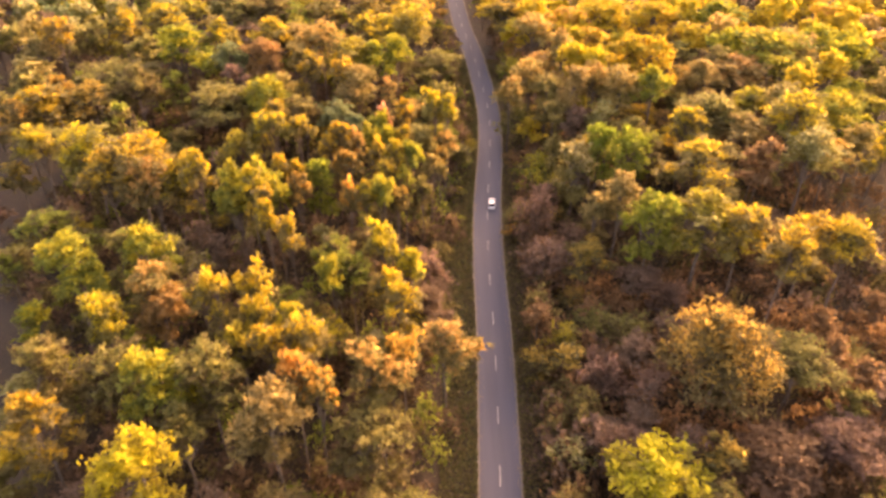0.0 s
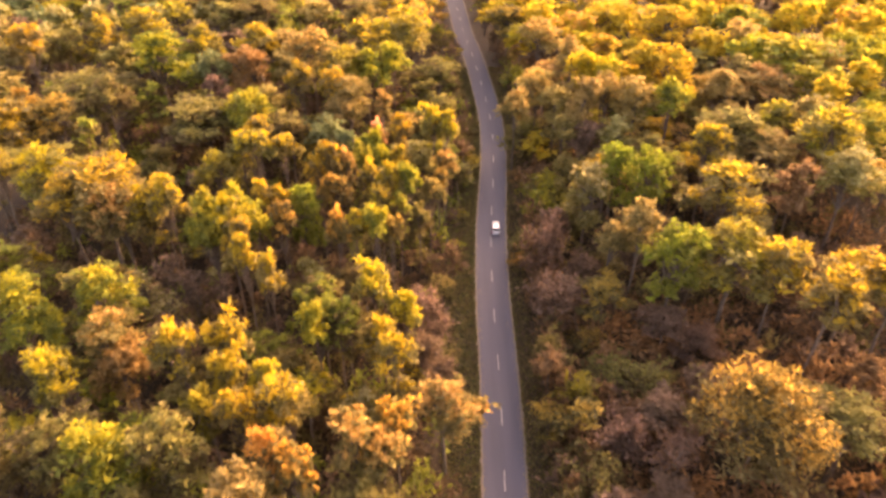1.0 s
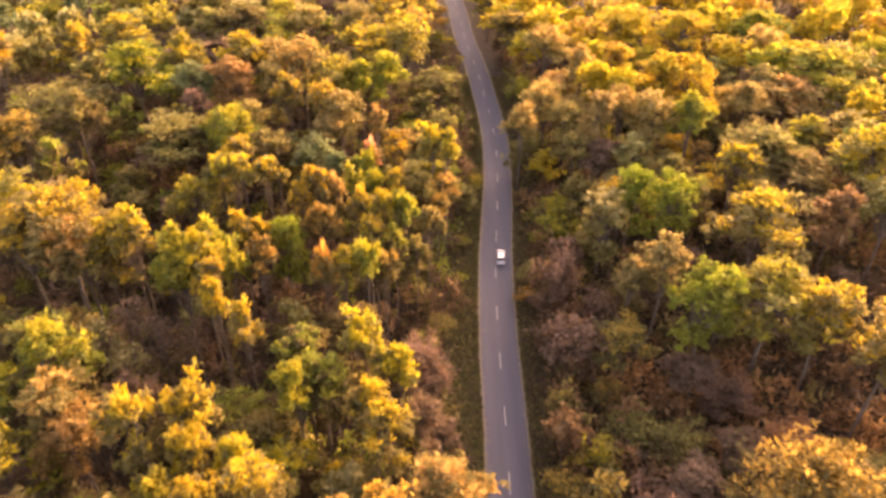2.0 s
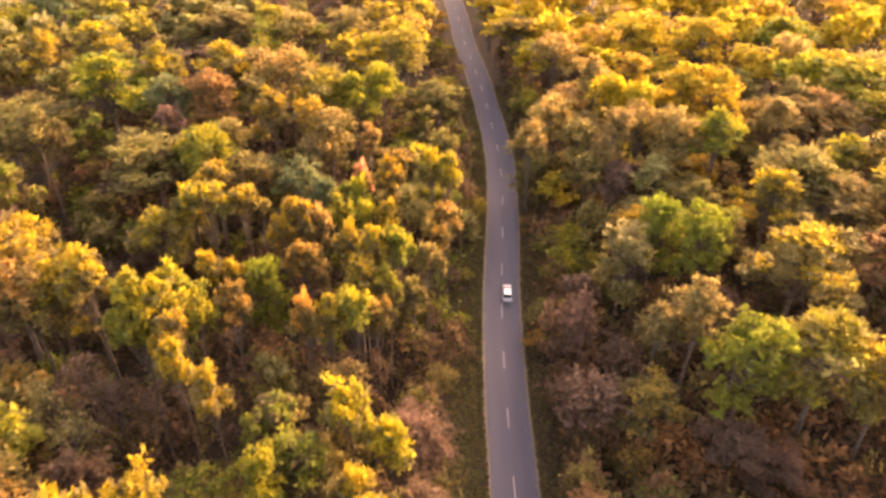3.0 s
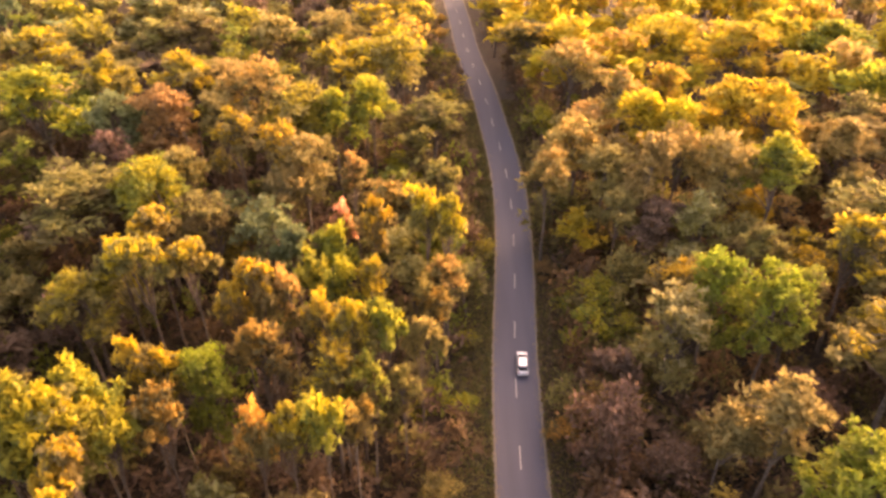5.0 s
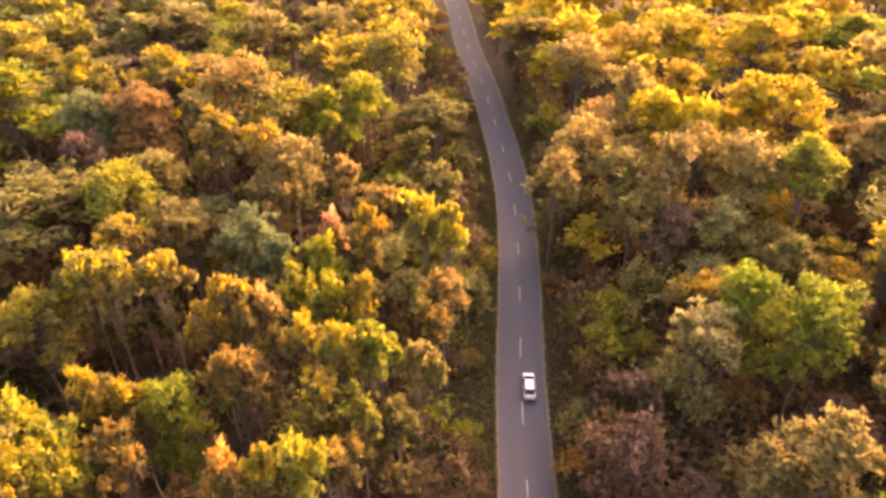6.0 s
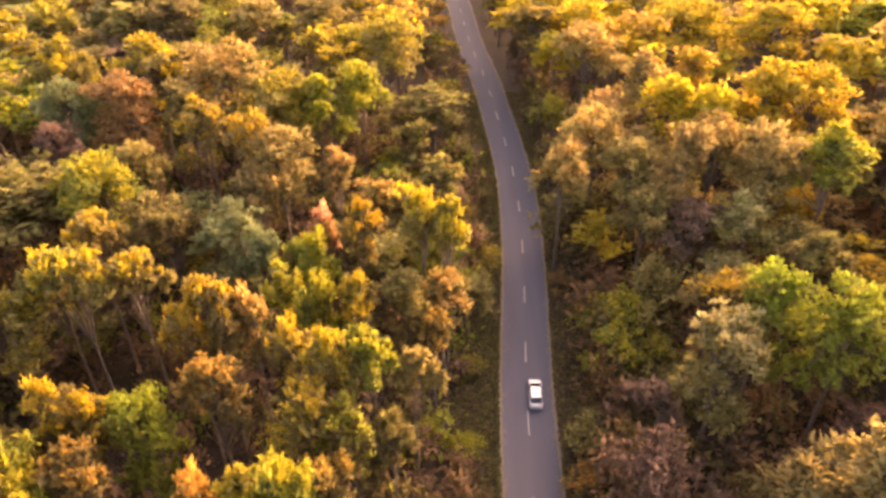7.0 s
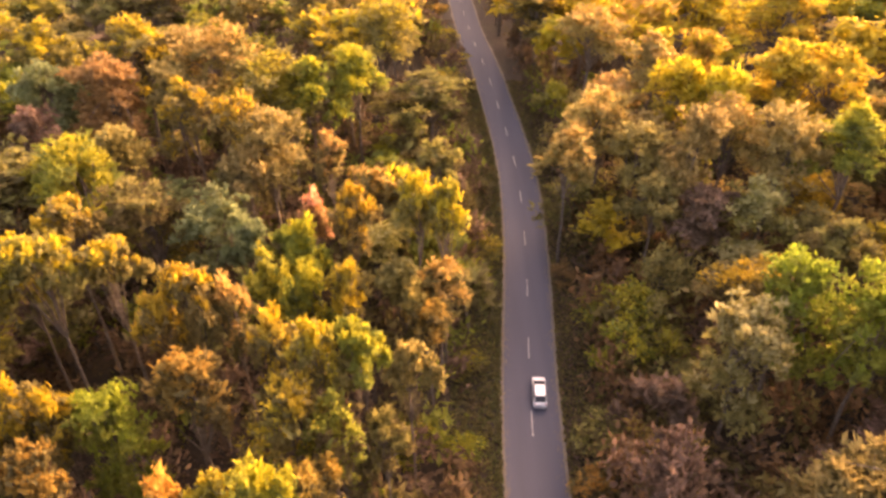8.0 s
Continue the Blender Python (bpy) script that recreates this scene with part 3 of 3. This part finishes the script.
plant("grand", "bronze", 39.8, 75.2, 24.3, 7.7)
# added for the same stretch of road, as a second sun block
plant("low", "olive", 20.5, 74.5, 10, 4.2)
plant("sparse", "grey", 18.4, 65.6, 8, 3.4)
plant("tall", "scrub_mauve", 54.7, 64.4, 13, 5.4)
plant("tall", "scrub_brown", 45.2, 62.4, 12, 6)
plant("tall", "lemon", 27.2, 58, 16.4, 5.8)


# ---- the rest of the forest: lower trees between those above ----
rng = np.random.default_rng(77)
PLAIN = ["olive", "grey", "scrub_olive", "mauve", "olive", "green", "tan", "scrub_mauve"]
BROWN, TANS = ["bronze", "scrub_rust", "mauve", "scrub_mauve", "scrub_rust", "olive"], ["tan", "peach", "olive", "tan", "moss", "gold"]
# far-right trees are golden, brightened further in place of the glare there
FAR_RIGHT, FAR_LEFT = ["gold", "yellow", "gold", "yellow", "peach", "orange"], ["olive", "grey", "scrub_mauve", "moss", "olive", "green", "teal", "tan"]


def colour_near(x, y):
    """Now and then the colour of the nearest of the tall trees, else a plain one."""
    if y > 205:
        return str(rng.choice(FAR_RIGHT if x > -25 else FAR_LEFT))
    near = min(NAMED, key=lambda p: (p[0] - x) ** 2 + (p[1] - y) ** 2)
    if x < -20 and y > 150:
        return str(rng.choice(FAR_LEFT))
    plain = PLAIN if x < 12 else BROWN if y < 132 else TANS
    return near[2] if rng.random() < 0.3 and near[2] not in ("red", "rust", "orange", "lemon") and not (x > 12 and y < 132) else str(rng.choice(plain))


# glades where no tall tree stands
GLADES = [(-34, 133), (-20, 124), (-38, 171), (-65, 195), (-27, 115), (-51, 128), (-39, 107), (-31, 147), (-29, 64), (-44, 85), (-18, 77), (-14, 60),
          (-77, 144), (-86, 129), (65, 83), (85, 125), (-15, 176), (-40, 177), (53, 121), (-66, 82), (-47, 74), (-44, 62), (-27, 60),
          (-35, 125), (-25, 130), (-37, 147), (-22, 136), (-48, 183), (-47, 118), (-50, 96), (-8, 194)]


def open_spots(gap, x0, x1, y0, y1, taken):
    """Spots for more trees, with at least a gap between them and the trees that stand."""
    spots = []
    for _ in range(11000):
        x, y = rng.uniform(x0, x1), rng.uniform(y0, y1)
        side = x - road_x(y)
        if -6.6 - 2.5 * (y < 150) < side < 6.6 or abs(x - 5) > max(22 + 0.66 * y, 88):
            continue
        if any((g[0] - x) ** 2 + (g[1] - y) ** 2 < 30 for g in GLADES):
            continue
        if all((p[0] - x) ** 2 + (p[1] - y) ** 2 > max(gap, 0.7 * p[2] + 2.0) ** 2 for p in taken):
            taken.append((x, y, 0.0))
            spots.append((x, y, side))
    return spots


NAMED = list(PLACED)
taken = [(p[0], p[1], p[3]) for p in PLACED]
for x, y, side in open_spots(5.3, -48, 56, 44, 172, taken):
    if len(PLACED) >= 300:
        break
    shade = 0 < side < 17 and y < 165
    if shade or -9 < side < 0:
        plant("low", str(rng.choice(["olive", "bronze", "olive", "moss", "tan"])), x, y, rng.uniform(5, 11) if shade else rng.uniform(3, 7), rng.uniform(2.6, 4.2))
    else:
        plant("tall" if rng.random() < 0.85 else "sparse", colour_near(x, y), x, y, rng.uniform(8.5, 13) if x > 12 and y < 128 else rng.uniform(11, 18.5), rng.uniform(3.4, 4.8))


def woods():
    """The woods round about, past the trees that stand singly, as one mass of trunks and leaf sprays."""
    verts, faces, index, count = [], [], [], 0
    names = list(LEAVES)
    spots = open_spots(4.6, -62, 66, 40, 200, taken) + open_spots(7.2, -190, 190, 30, 330, taken) + open_spots(6.6, -90, 95, -80, 30, taken)
    for x, y, side in spots:
        near = 38 < y < 190 and abs(x) < 100
        form = FORMS["wood" if near else "far", int(rng.integers(3))]
        tall, wide, turn = rng.uniform(15, 24), rng.uniform(3.8, 5.2) if near else rng.uniform(4.4, 6.0), rng.uniform(0, 2 * math.pi)
        if (abs(x) < 62 and 40 < y < 200) or (abs(x) < 95 and 40 < y < 125):  # lower trees under the tall ones
            tall, wide = rng.uniform(8, 15.5), rng.uniform(2.8, 4.0)
        colour = names.index(colour_near(x, y))
        if -14 < side < 0 and y > 165:  # a low verge beside the far bend
            tall, wide = 0.3 * tall, 0.6 * wide
        shady_tone = names.index(late_leaf(names[colour], x, y))
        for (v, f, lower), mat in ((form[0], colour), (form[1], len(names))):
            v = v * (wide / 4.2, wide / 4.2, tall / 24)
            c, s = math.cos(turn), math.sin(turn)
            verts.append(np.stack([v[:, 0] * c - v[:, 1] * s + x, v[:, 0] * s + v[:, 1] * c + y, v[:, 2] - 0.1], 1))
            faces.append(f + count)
            index.append(np.full(len(f), mat) if lower is None else np.where(lower == 1, shady_tone, mat))
            count += len(v)
    mesh = mesh_from("woods", np.concatenate(verts), np.concatenate(faces), [*LEAVES.values(), BARK], np.concatenate(index))
    return tagged(new("woods", mesh), "dense mixed autumn woods of gold, tan and olive crowns", "woods", kind="stuff")


woods()


def understorey():
    """Young trees and tall scrub that close the floor between the trunks."""
    verts, faces, index, count = [], [], [], 0
    names = ["scrub_olive", "scrub_mauve", "scrub_brown", "scrub_brown", "scrub_olive", "green", "scrub_mauve", "scrub_rust"]
    spots = []
    while len(spots) < 700:
        x, y = rng.uniform(-82, 98), rng.uniform(14, 225)
        side = x - road_x(y)
        if not -6.2 < side < 6.2 and abs(x - 5) < 20 + 0.62 * y and all((p[0] - x) ** 2 + (p[1] - y) ** 2 > 7 for p in spots):
            spots.append((x, y))
    while len(spots) < 1750:
        x, y = rng.uniform(-88, 86), rng.uniform(52, 205)
        if not -8.5 < x - road_x(y) < 7 and abs(x - 5) < 20 + 0.6 * y and all((p[0] - x) ** 2 + (p[1] - y) ** 2 > 4.6 for p in spots):
            spots.append((x, y))
    # a thick belt of scrub along the road's sunny edge, added to shade it
    for k in range(74):
        y = 58 + 2.6 * k
        spots.append((road_x(y) + rng.uniform(7.6, 11.0), y))
    # bushes close to the road's far bend
    for k in range(150):
        y = rng.uniform(165, 330)
        spots.append((road_x(y) + rng.choice((-1, 1)) * rng.uniform(7.2, 12.0), y))
    for k in range(330):
        x, y = rng.uniform(-125, 130), rng.uniform(195, 330)
        if abs(x - road_x(y)) > 8:
            spots.append((x, y))
    for n, (x, y) in enumerate(spots):
        form = FORMS["scrub", int(rng.integers(3))]
        tall, wide, turn = rng.uniform(3.5, 9.5) if n < 700 else rng.uniform(4, 9) if n < 1750 else rng.uniform(6.4, 8.6), rng.uniform(2.2, 3.9), rng.uniform(0, 2 * math.pi)
        mat = int(rng.integers(len(names) - 1))
        if x > 12 and y < 175:
            mat = int(rng.choice((7, 7, 7, 1, 0)))
        for (v, f, _), m in ((form[0], mat), (form[1], len(names))):
            v = v * (wide / 4.2, wide / 4.2, tall / 10)
            c, s = math.cos(turn), math.sin(turn)
            verts.append(np.stack([v[:, 0] * c - v[:, 1] * s + x, v[:, 0] * s + v[:, 1] * c + y, v[:, 2] - 0.1], 1))
            faces.append(f + count)
            index.append(np.full(len(f), m))
            count += len(v)
    mesh = mesh_from("understorey", np.concatenate(verts), np.concatenate(faces), [*(LEAVES[n] for n in names), BARK], np.concatenate(index))
    return tagged(new("understorey", mesh), "tangled brown and olive saplings under the tall trees", "saplings", kind="stuff")


understorey()


def scatter(name, label, category, count, spread, mats, size, rise):
    """Many small leaf sprays low over the ground; spread gives each one's place."""
    spots = np.array([spread() for _ in range(count)])
    face = rng.normal(size=(count, 3)) + (0, 0, 0.6)
    face /= np.linalg.norm(face, axis=1, keepdims=True)
    side = np.cross(face, rng.normal(size=(count, 3)))
    side /= np.linalg.norm(side, axis=1, keepdims=True)
    fore = np.cross(face, side)
    s = size * rng.uniform(0.5, 1.3, count)[:, None]
    quad = np.stack([spots - fore * s, spots + side * s * 0.6 + face * s * 0.2, spots + fore * s, spots - side * s * 0.6 + face * s * 0.2], 1).reshape(-1, 3)
    quad[:, 2] = np.maximum(quad[:, 2], -0.12) if rise else 0.008 + 0.1 * np.abs(quad[:, 2] - 0.012)
    mesh = mesh_from(name, quad, np.arange(4 * count).reshape(-1, 4), mats, rng.integers(0, len(mats), count))
    return tagged(new(name, mesh), label, category, kind="stuff")


def in_wood():
    while True:
        x, y = rng.uniform(-60, 70), rng.uniform(40, 210)
        side = abs(x - road_x(y))
        if side > 4.6:
            clump = noise.noise((x * 0.25, y * 0.25, 4.0))
            if clump > rng.uniform(-0.5, 0.5):
                return x, y, rng.uniform(0, 1) ** 2 * (0.6 + 3.2 * max(clump, 0))


def on_green_verge():
    y = rng.uniform(50, 230)
    return road_x(y) - 3.3 - 5.6 * rng.random() ** 1.2, y, rng.uniform(-0.1, 0.3)


def on_dry_verge():
    y = rng.uniform(50, 230)
    return road_x(y) + 3.3 + 5.0 * rng.random() ** 1.2, y, rng.uniform(-0.1, 0.35)


def by_the_edge():
    y = rng.uniform(55, 240)
    return road_x(y) + rng.choice((-1, 1)) * min(3.7, max(1.6, rng.normal(3.05, 0.35))), y, 0.012


scatter("fallen_leaves", "brown and tan leaves blown along the asphalt edges", "leaves", 9000, by_the_edge, [LEAVES[c] for c in ("tan", "rust", "gold")], 0.07, 0.0)
scatter("undergrowth", "brown and olive bracken and saplings under the trees", "undergrowth", 56000, in_wood,
        [LEAVES[c] for c in ("scrub_olive", "scrub_mauve", "scrub_brown", "scrub_brown", "olive")], 0.22, 2.0)
scatter("grass", "dull green grass along the verge beside the asphalt", "grass", 34000, on_green_verge, [GRASS, GRASS, LEAVES["scrub_olive"]], 0.2, 0.3)
scatter("dry_grass", "brown withered grass and weeds along the verge", "grass", 30000, on_dry_verge,
        [LEAVES["bough"], LEAVES["bough"], LEAVES["mauve"], GRASS], 0.2, 0.3)

# ---- the car ----
def plain(name, colour, rough, metal=0.0, coat=0.0):
    m, nodes, links, shader = material(name)
    where = nodes.new("ShaderNodeNewGeometry")
    dust = add(nodes, "ShaderNodeTexNoise", Scale=6.0, Detail=5.0)
    links.new(where.outputs["Position"], dust.inputs["Vector"])
    tone = ramp(nodes, [(0.3, tuple(c * 0.9 for c in colour)), (0.7, colour)])
    links.new(dust.outputs["Fac"], tone.inputs["Fac"])
    links.new(tone.outputs["Color"], shader.inputs["Base Color"])
    shader.inputs["Roughness"].default_value, shader.inputs["Metallic"].default_value = rough, metal
    shader.inputs["Coat Weight"].default_value = coat
    return m


def loft(sections):
    """A closed, mirrored shell through half-sections of (half width, height) at lengths along y."""
    bm = bmesh.new()
    rings = []
    for y, half in sections:
        ring = [bm.verts.new((w, y, z)) for w, z in half]
        ring += [bm.verts.new((-w, y, z)) for w, z in reversed(half) if w > 1e-4]
        rings.append(ring)
    n = len(rings[0])
    for a, b in zip(rings, rings[1:]):
        for k in range(n):
            bm.faces.new((a[k], a[(k + 1) % n], b[(k + 1) % n], b[k]))
    bm.faces.new(rings[0])
    bm.faces.new(rings[-1][::-1])
    bmesh.ops.recalc_face_normals(bm, faces=bm.faces[:])
    return bm


def slab(corners, thick):
    """A panel through four corners, thickened along its normal and rounded a little."""
    bm = bmesh.new()
    c = [Vector(p) for p in corners]
    n = (c[1] - c[0]).cross(c[3] - c[0]).normalized() * thick
    low, top = [bm.verts.new(p) for p in c], [bm.verts.new(p + n) for p in c]
    bm.faces.new(low[::-1])
    bm.faces.new(top)
    for k in range(4):
        bm.faces.new((low[k], low[(k + 1) % 4], top[(k + 1) % 4], top[k]))
    bmesh.ops.recalc_face_normals(bm, faces=bm.faces[:])
    return bm


def box(x, y, z, sx, sy, sz, round_off=0.02):
    bm = bmesh.new()
    bmesh.ops.create_cube(bm, size=1, matrix=Matrix.Translation((x, y, z)) @ Matrix.Diagonal((sx, sy, sz, 1)))
    bmesh.ops.bevel(bm, geom=bm.edges[:], offset=round_off, segments=2, affect="EDGES")
    return bm


def disc(x, y, z, radius, width, hole=0.0):
    bm = bmesh.new()
    prof = [(hole, -width / 2), (radius * 0.93, -width / 2), (radius, -width * 0.32), (radius, width * 0.32), (radius * 0.93, width / 2), (hole, width / 2)]
    rings = [[bm.verts.new((x + w, y + r * math.cos(a), z + r * math.sin(a))) for a in (2 * math.pi * k / 20 for k in range(20))] for r, w in prof]
    for a, b in zip(rings, rings[1:] + ([rings[0]] if hole else [])):
        for k in range(20):
            bm.faces.new((a[k], a[(k + 1) % 20], b[(k + 1) % 20], b[k]))
    bmesh.ops.recalc_face_normals(bm, faces=bm.faces[:])
    return bm


def car():
    paint, glass = plain("white_car_paint", (0.92, 0.92, 0.92), 0.3, 0.0, 1.0), plain("tinted_car_glass", (0.012, 0.014, 0.018), 0.1)
    rubber, alloy = plain("tyre_rubber", (0.02, 0.02, 0.02), 0.85), plain("alloy_rim", (0.55, 0.55, 0.57), 0.35, 1.0)
    black, lamp_red = plain("black_plastic", (0.025, 0.025, 0.027), 0.6), plain("red_tail_lens", (0.35, 0.012, 0.012), 0.15)
    lamp_clear, plate = plain("clear_lamp_lens", (0.7, 0.72, 0.75), 0.1), plain("pale_plate", (0.7, 0.7, 0.68), 0.5)
    thing = new("car")

    def half(w, low, belt, top):
        return [(0.0, low), (w * 0.86, low), (w * 0.97, low + 0.12), (w, (low + belt) / 2 + 0.06), (w * 0.965, belt - 0.08), (w * 0.88, belt), (0.0, top)]

    body = loft([(-2.24, half(0.66, 0.36, 0.66, 0.68)), (-2.2, half(0.80, 0.30, 0.84, 0.87)), (-2.1, half(0.86, 0.25, 0.96, 1.0)), (-1.5, half(0.895, 0.21, 0.99, 1.04)),
                 (-0.6, half(0.905, 0.2, 0.97, 1.0)), (0.6, half(0.905, 0.2, 0.95, 0.98)), (1.1, half(0.895, 0.2, 0.93, 0.98)), (1.8, half(0.87, 0.22, 0.82, 0.89)),
                 (2.12, half(0.80, 0.26, 0.70, 0.76)), (2.26, half(0.64, 0.34, 0.56, 0.58))])
    shell = part("body", body, paint, thing)
    shell.data.polygons.foreach_set("use_smooth", [True] * len(shell.data.polygons))

    def cab(w, belt, shoulder, top):
        return [(0.0, belt), (w + 0.14, belt), (w, shoulder), (w * 0.9, top - 0.015), (0.0, top)]

    cabin = loft([(-2.06, cab(0.66, 0.94, 0.98, 1.02)), (-1.42, cab(0.66, 0.94, 1.33, 1.42)), (-0.4, cab(0.68, 0.94, 1.4, 1.48)), (0.28, cab(0.67, 0.94, 1.37, 1.45)), (1.3, cab(0.68, 0.9, 0.94, 0.98))])
    part("roof", cabin, paint, thing)
    part("rear_window", slab([(-0.74, -2.05, 1.03), (0.74, -2.05, 1.03), (0.62, -1.44, 1.42), (-0.62, -1.44, 1.42)], 0.025), glass, thing, "dark tinted rear window")
    part("windscreen", slab([(-0.64, 0.31, 1.45), (0.64, 0.31, 1.45), (0.77, 1.27, 1.0), (-0.77, 1.27, 1.0)], 0.025), glass, thing, "dark windscreen")
    for s in (-1, 1):
        for y0, y1, top0, top1 in ((-1.75, -0.42, -1.4, -0.42), (-0.34, 0.86, -0.34, 0.36)):
            pts = [(s * 0.835, y0, 0.955), (s * 0.835, y1, 0.95), (s * 0.675, top1, 1.385), (s * 0.672, top0, 1.36)]
            part("side_window", slab(pts if s < 0 else [pts[1], pts[0], pts[3], pts[2]], 0.03), glass, thing, "dark tinted side window")
        part("wing_mirror", box(s * 0.98, 0.72, 0.98, 0.2, 0.12, 0.13, 0.03), black, thing, "black wing mirror")
        part("tail_light", box(s * 0.66, -2.2, 0.83, 0.26, 0.08, 0.13), lamp_red, thing, "red tail light")
        part("headlight", box(s * 0.64, 2.12, 0.66, 0.28, 0.16, 0.12), lamp_clear, thing, "clear headlight")
        for y in (-1.32, 1.38):
            wheel = part("wheel", disc(s * 0.80, y, 0.32, 0.21, 0.2), alloy, thing, "alloy wheel")
            part("tyre", disc(s * 0.80, y, 0.32, 0.32, 0.21, 0.2), rubber, wheel, "black tyre")
        for y in (-0.55, 0.4):
            part("door_handle", box(s * 0.905, y, 0.82, 0.03, 0.16, 0.03, 0.01), paint, thing)
    part("bumper", box(0, -2.24, 0.44, 1.56, 0.16, 0.3, 0.05), plain("grey_bumper", (0.32, 0.33, 0.34), 0.45), thing, "grey rear bumper")
    part("bumper", box(0, 2.2, 0.42, 1.36, 0.16, 0.22, 0.05), paint, thing, "white front bumper")
    part("boot_trim", box(0, -2.23, 0.74, 0.9, 0.03, 0.05, 0.01), alloy, thing, "silver trim strip")
    part("number_plate", box(0, -2.3, 0.47, 0.5, 0.02, 0.11, 0.005), plate, thing, "pale rear number plate")
    y = 140.4
    head = math.degrees(math.atan2(road_x(y + 2) - road_x(y - 2), 4))
    thing.matrix_basis = pose(road_x(y) + 0.95, y, 0.0, 0, 0, -head)
    thing.scale = (0.87, 0.98, 0.98)
    return tagged(thing, "white four-door saloon car with dark windows on the asphalt", "car")


car()
